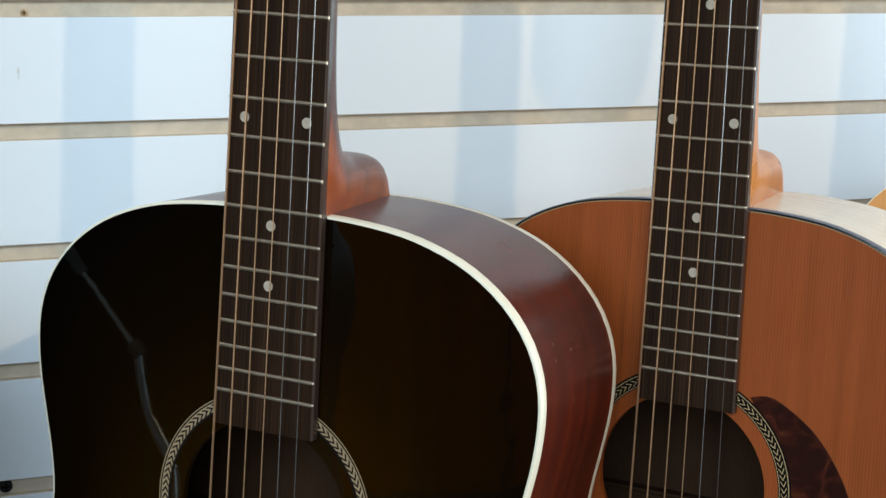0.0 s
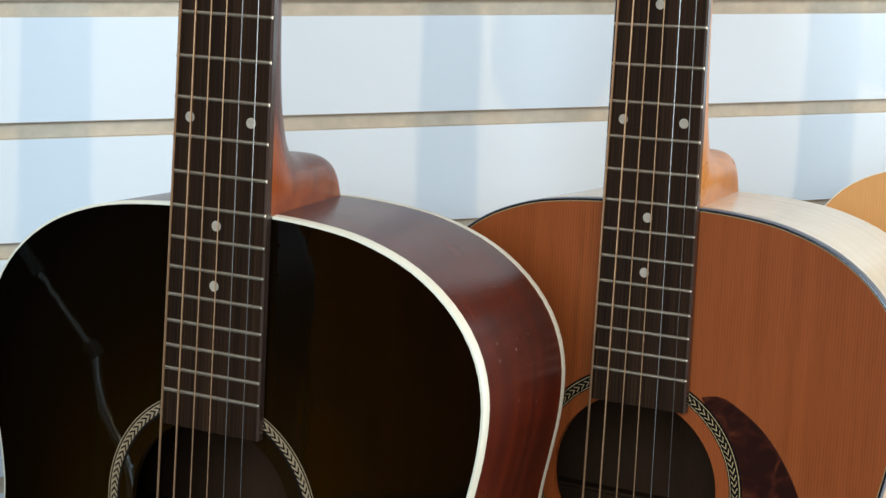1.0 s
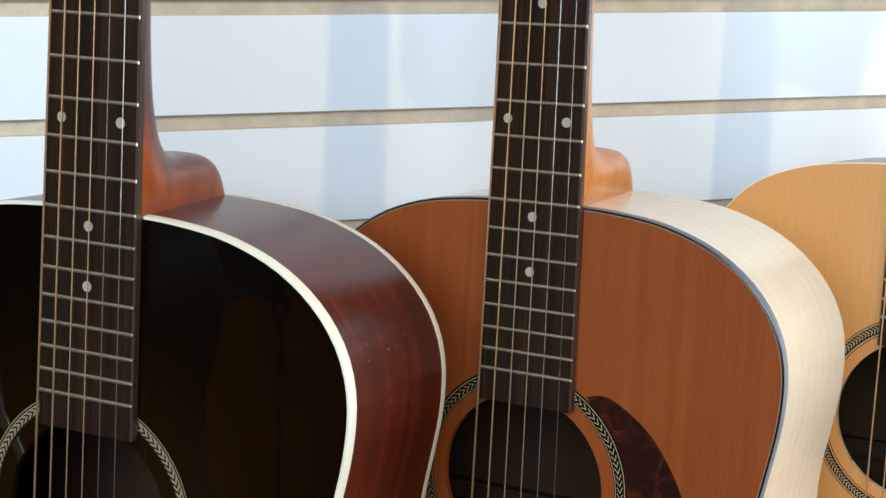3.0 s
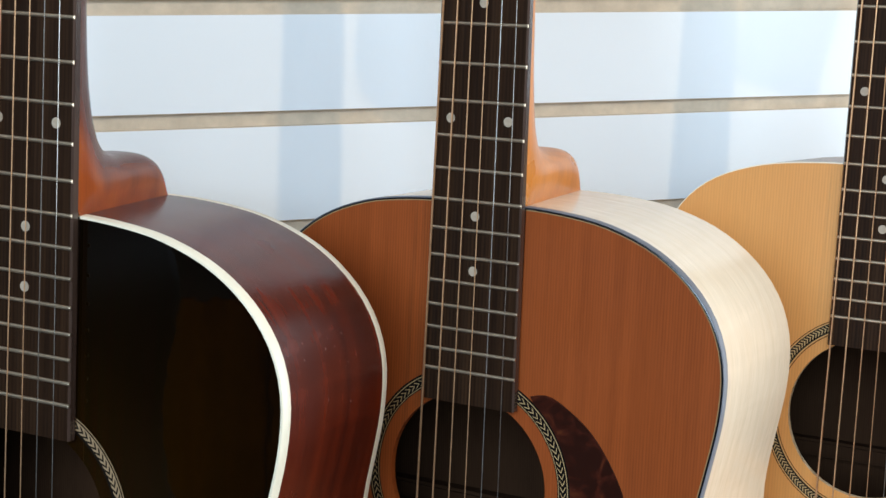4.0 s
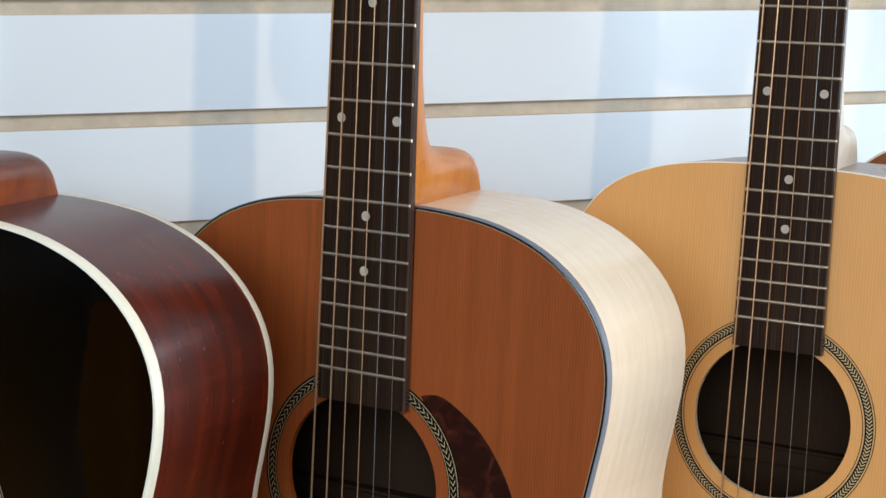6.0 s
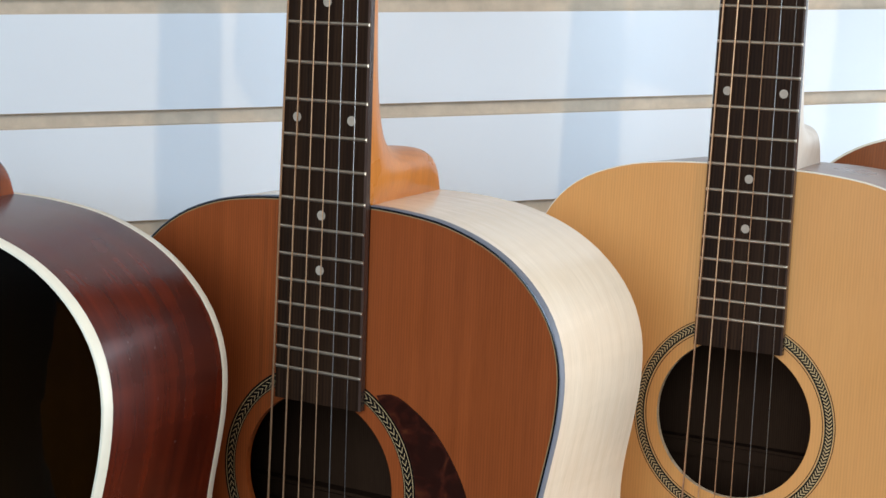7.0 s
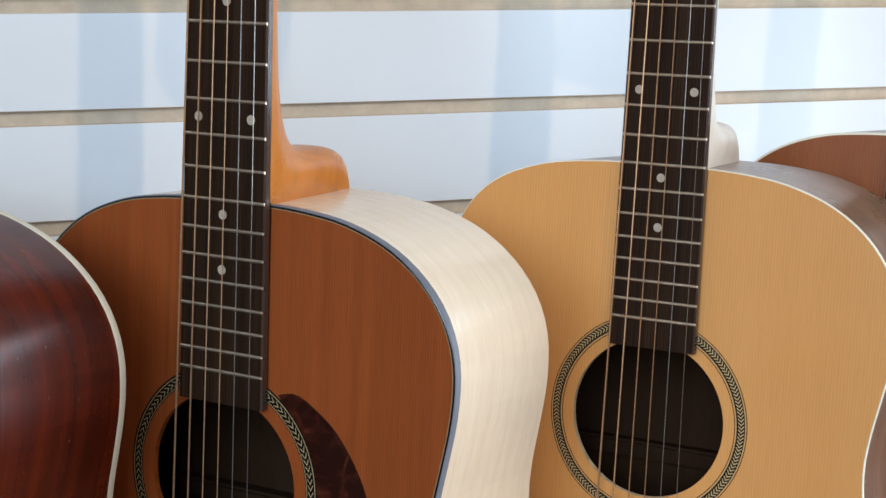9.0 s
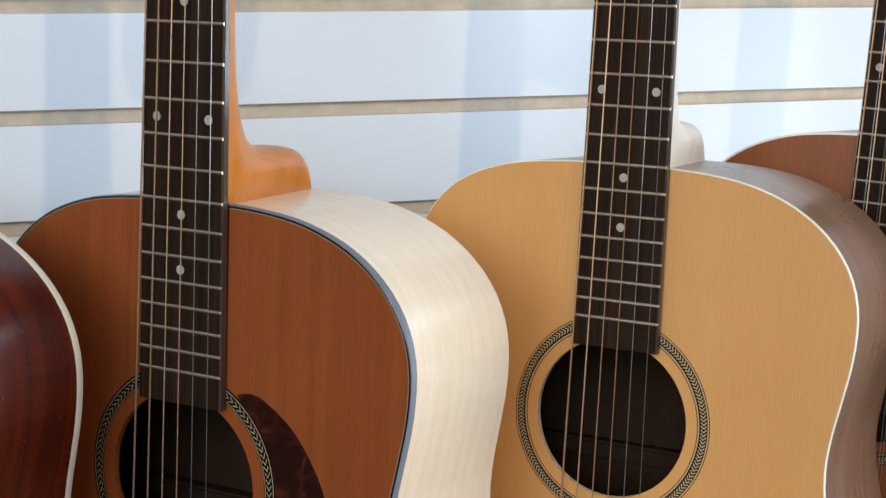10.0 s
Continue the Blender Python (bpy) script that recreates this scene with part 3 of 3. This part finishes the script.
        part("pickguard", bm, TORTOISE, root, "dark red tortoiseshell pickguard")
    root.matrix_world = m
    return root


def hanger(m):
    """A steel slatwall hook whose padded fork holds the neck under the head."""
    at = m @ Vector((0, 0.03, JOIN + 0.012))
    root = tagged(new("guitar_hanger"), "steel slatwall hook holding a guitar by its head", "hook", "hooks on the slatwall")
    z = RAIL + PITCH * round((at.z + 0.03 - RAIL) / PITCH)
    part("plate", box((at.x - 0.02, -0.004, z - 0.05), (at.x + 0.02, -0.0005, z + 0.012), 0.001), STEEL, root)
    part("arm", tube((at.x, -0.003, z - 0.02), (at.x, at.y + 0.005, at.z - 0.008), 0.004), STEEL, root)
    for s in (-1, 1):
        a, b = m @ Vector((s * 0.029, 0.03, JOIN + 0.003)), m @ Vector((s * 0.029, -0.015, JOIN + 0.006))
        part("prong", tube((at.x, at.y + 0.005, at.z - 0.008), a, 0.004, bm=tube(a, b, 0.005)), BLACK, root)
    return root


G = [pose(0.2184, -0.2600, 1.3864, -1.35, 2.94, -47.1), pose(0.4589, -0.2656, 1.3793, -1.89, 1.43, -51.8), pose(0.7346, -0.2613, 1.3869, -3.58, 1.25, -50.83), pose(0.9469, -0.2486, 1.3950, -3.2, 2.91, -55.1)]
guitar("glossy black sunburst acoustic guitar with cherry sides and ivory binding", G[0], BURST, CHERRY_SIDE, BURST_NECK, (CREAM, CREAM), CREAM, 0.0014, 0.0072, INLAY_TAN, INLAY_DARK, 106, 1.0, -0.0005, 0.0490, (-0.0012, 0.0264), 1.02, deep=(0.0015, 0.085), heel=(0.0021, 0.95))
guitar("red-brown cedar acoustic guitar with pale maple sides and tortoiseshell pickguard", G[1], CEDAR, MAPLE_SIDE, AMBER_NECK, (SLATE, BLACK), None, 0.0016, 0.0055, INLAY_DARK, INLAY_PALE, 106, 0.985, 0.0, 0.0498, (-0.0012, 0.0272), 1.01, -0.0024, pickguard=True, purfling=INLAY_LINE, deep=(0.001, 0.09))
guitar("amber spruce acoustic guitar with walnut sides and pale maple neck", G[2], SPRUCE, WALNUT_SIDE, MAPLE_NECK, (CREAM, CREAM), None, 0.0007, 0.0024, INLAY_DARK, INLAY_PALE, 170, 1.006, -0.0014, 0.0503, (0.0, 0.0272), 1.0, deep=(0.0105, 0.06), left=0.0035)
guitar("twelve-string acoustic guitar with a brown mahogany top and paired strings", G[3], MAHOGANY_TOP, WALNUT_SIDE, AMBER_NECK, (CREAM, CREAM), None, 0.0016, 0.0030, INLAY_DARK, INLAY_PALE, 170, 1.006, -0.0014, 0.0503, (0.0, 0.0272), 1.0, courses=2, deep=(0.008, 0.06))
# the next one in the row, seen only as a dark mirror image in the black lacquer
G.append(pose(-0.165, -0.2680, 1.3864, -1.35, 2.0, -47.1))
guitar("dark acoustic guitar with satin black back and sides", G[4], BURST, EBONISED, BURST_NECK, (EBONISED, EBONISED), None, 0.0014, 0.0072, INLAY_TAN, INLAY_DARK, 106, 1.0, -0.0005, 0.0490, (-0.0012, 0.0264), 1.02)
for m in G:
    hanger(m)


def streak_arm():
    """An invented steel arm out of view, added for the bright streak mirrored in the black lacquer: it leans out of the
    slatwall, with a clamp collar above its bent lower tube.
    """
    root = tagged(new("streak_arm"), "unseen steel tube with dark collar, added as a mirrored bright streak", "display arm")
    top, clamp = Vector((-0.150, -0.006, 1.585)), Vector((0.010, -0.212, 1.276))
    part("plate", box((top.x - 0.018, -0.005, top.z - 0.03), (top.x + 0.018, -0.0005, top.z + 0.03), 0.001), ARM_PAINT, root)
    part("rod", smooth(tube(top, clamp, 0.0018, 12)), ARM_METAL, root)
    way = (clamp - top).normalized()
    part("collar", smooth(tube(clamp - way * 0.006, clamp + way * 0.004, 0.0048, 20)), ARM_PAINT, root)
    mid = top.lerp(clamp, 0.82)
    part("knob", smooth(tube(mid - way * 0.012, mid + way * 0.012, 0.0042, 16)), ARM_PAINT, root)
    bm = bmesh.new()
    line = spline([clamp, (0.019, -0.217, 1.240), (0.030, -0.228, 1.213), (0.033, -0.232, 1.195), (0.033, -0.233, 1.150)], 20)
    for a, b in zip(line, line[1:]):
        tube(a, b + (b - a) * 0.1, 0.0031, 14, bm)
    part("lower_tube", smooth(bm), ARM_METAL, root, "bare bent steel tube")
    return root


ARM_PAINT = plain("dark_grey_enamel", (0.10, 0.13, 0.14), 0.3, vary=0.2, size=80)
ARM_METAL = plain("brushed_steel", (0.66, 0.78, 0.80), 0.3, 1.0, vary=0.1, size=80)
streak_arm()


# ---- unseen tags on threads, added for their wall shadows; screws in the grooves ----
def shadow_tag(label, low, wide, tall, lean, radius, knob):
    """A blank card with rounded corners, hung by a thread from a tuner; out of view, added to shadow the wall."""
    root = tagged(new("shadow_tag"), label, "tag", "tags on the guitars")
    bm = bmesh.new()
    loop = []
    for cx, cz, a0 in ((wide - radius, radius, -90), (wide - radius, tall - radius, 0), (radius, tall - radius, 90), (radius, radius, 180)):
        loop += [(cx + radius * math.cos(radians(a0 + 15 * k)), cz + radius * math.sin(radians(a0 + 15 * k))) for k in range(7)]
    face = bm.faces.new([bm.verts.new((x, 0, z)) for x, z in loop])
    out = bmesh.ops.extrude_face_region(bm, geom=[face])
    bmesh.ops.translate(bm, verts=[g for g in out["geom"] if isinstance(g, bmesh.types.BMVert)], vec=(0, 0.0008, 0))
    bmesh.ops.recalc_face_normals(bm, faces=bm.faces)
    m = pose(*low, 0, lean, 0)
    bm.transform(m)
    part("card", bm, CARD, root)
    part("thread", tube(m @ Vector((wide / 2, 0, tall - 0.006)), knob, 0.0006, 6), CARD, root)
    return root


# part transparent, so the added tags cast only a weak shadow
CARD = plain("frosted_card", (0.75, 0.75, 0.73), 0.7, vary=0.05)
CARD.node_tree.nodes["Principled BSDF"].inputs["Alpha"].default_value = 0.55
shadow_tag("rounded unseen tag on a tuner, added to cast a pale shadow", (0.491, -0.25, 1.5480), 0.085, 0.125, 9, 0.042, G[1] @ Vector((0.050, 0.03, JOIN + 0.045)))
shadow_tag("square-cornered unseen tag on a tuner, added to cast a pale shadow", (0.767, -0.25, 1.5665), 0.074, 0.10, 16, 0.003, G[2] @ Vector((0.050, 0.03, JOIN + 0.045)))


def screw(label, x, z, r, mat):
    root = tagged(new("screw"), label, "screw", "screws in the grooves")
    bm = tube((x, 0.0054, z), (x, 0.0030, z), r, 20, r2=r * 0.8)
    part("screw_head", smooth(bm), mat, root)
    bm = box((x - r * 0.6, 0.0026, z - r * 0.12), (x + r * 0.6, 0.0031, z + r * 0.12))
    box((x - r * 0.12, 0.0026, z - r * 0.6), (x + r * 0.12, 0.00309, z + r * 0.6), bm=bm)
    part("slot", bm, INLAY_DARK, root)
    return root


screw("blackened round-headed screw in a groove of the slatwall", 0.1133, 1.1767, 0.0046, SCREW)
screw("small brown screw head in a groove of the slatwall", 0.1357, 1.4787, 0.0022, plain("brown_screw", (0.55, 0.36, 0.18), 0.5, vary=0.3, size=300))


bm = bmesh.new()
bm.faces.new([bm.verts.new((0.1304 + x / 1000, -0.0003, 1.4415 + z / 1000)) for x, z in ((-0.4, 4), (0.5, 4.4), (0.9, 1), (0.5, -2), (0.2, -4.6), (-0.3, -3), (-0.2, -0.5), (-0.9, 0.8))])
part("scuff", bm, plain("old_glue_stain", (0.80, 0.76, 0.69), 0.6), wall_north, "small brownish scuff on a slat")


# ---- the slats of the display wall ----
def slat_mesh(length):
    """A board with a white face and raw tan edges."""
    bm = bmesh.new()
    h = PITCH - GAP
    prof = [(0.0052, 0.0), (0.0004, 0.0), (0.0, -0.0005), (0.0, -h + 0.0005), (0.0004, -h), (0.0052, -h)]
    ends = [[bm.verts.new((x, y, z)) for y, z in prof] for x in (0, length)]
    for k in range(len(prof) - 1):
        f = bm.faces.new((ends[0][k], ends[0][k + 1], ends[1][k + 1], ends[1][k]))
        f.material_index = 0 if k == 2 else 1
    bm.faces.new(ends[0]), bm.faces.new(ends[1])
    bmesh.ops.recalc_face_normals(bm, faces=bm.faces)
    return bm


first = part("slat", slat_mesh(X1 - X0), [WHITE, MDF], wall_north, "white laminate slat with tan edges")
first.location = (X0, 0, RAIL + PITCH * 35)
for k in range(-18, 35):
    ob = new("slat", first.data)
    ob.parent, ob.location = wall_north, (X0, 0, RAIL + PITCH * k)
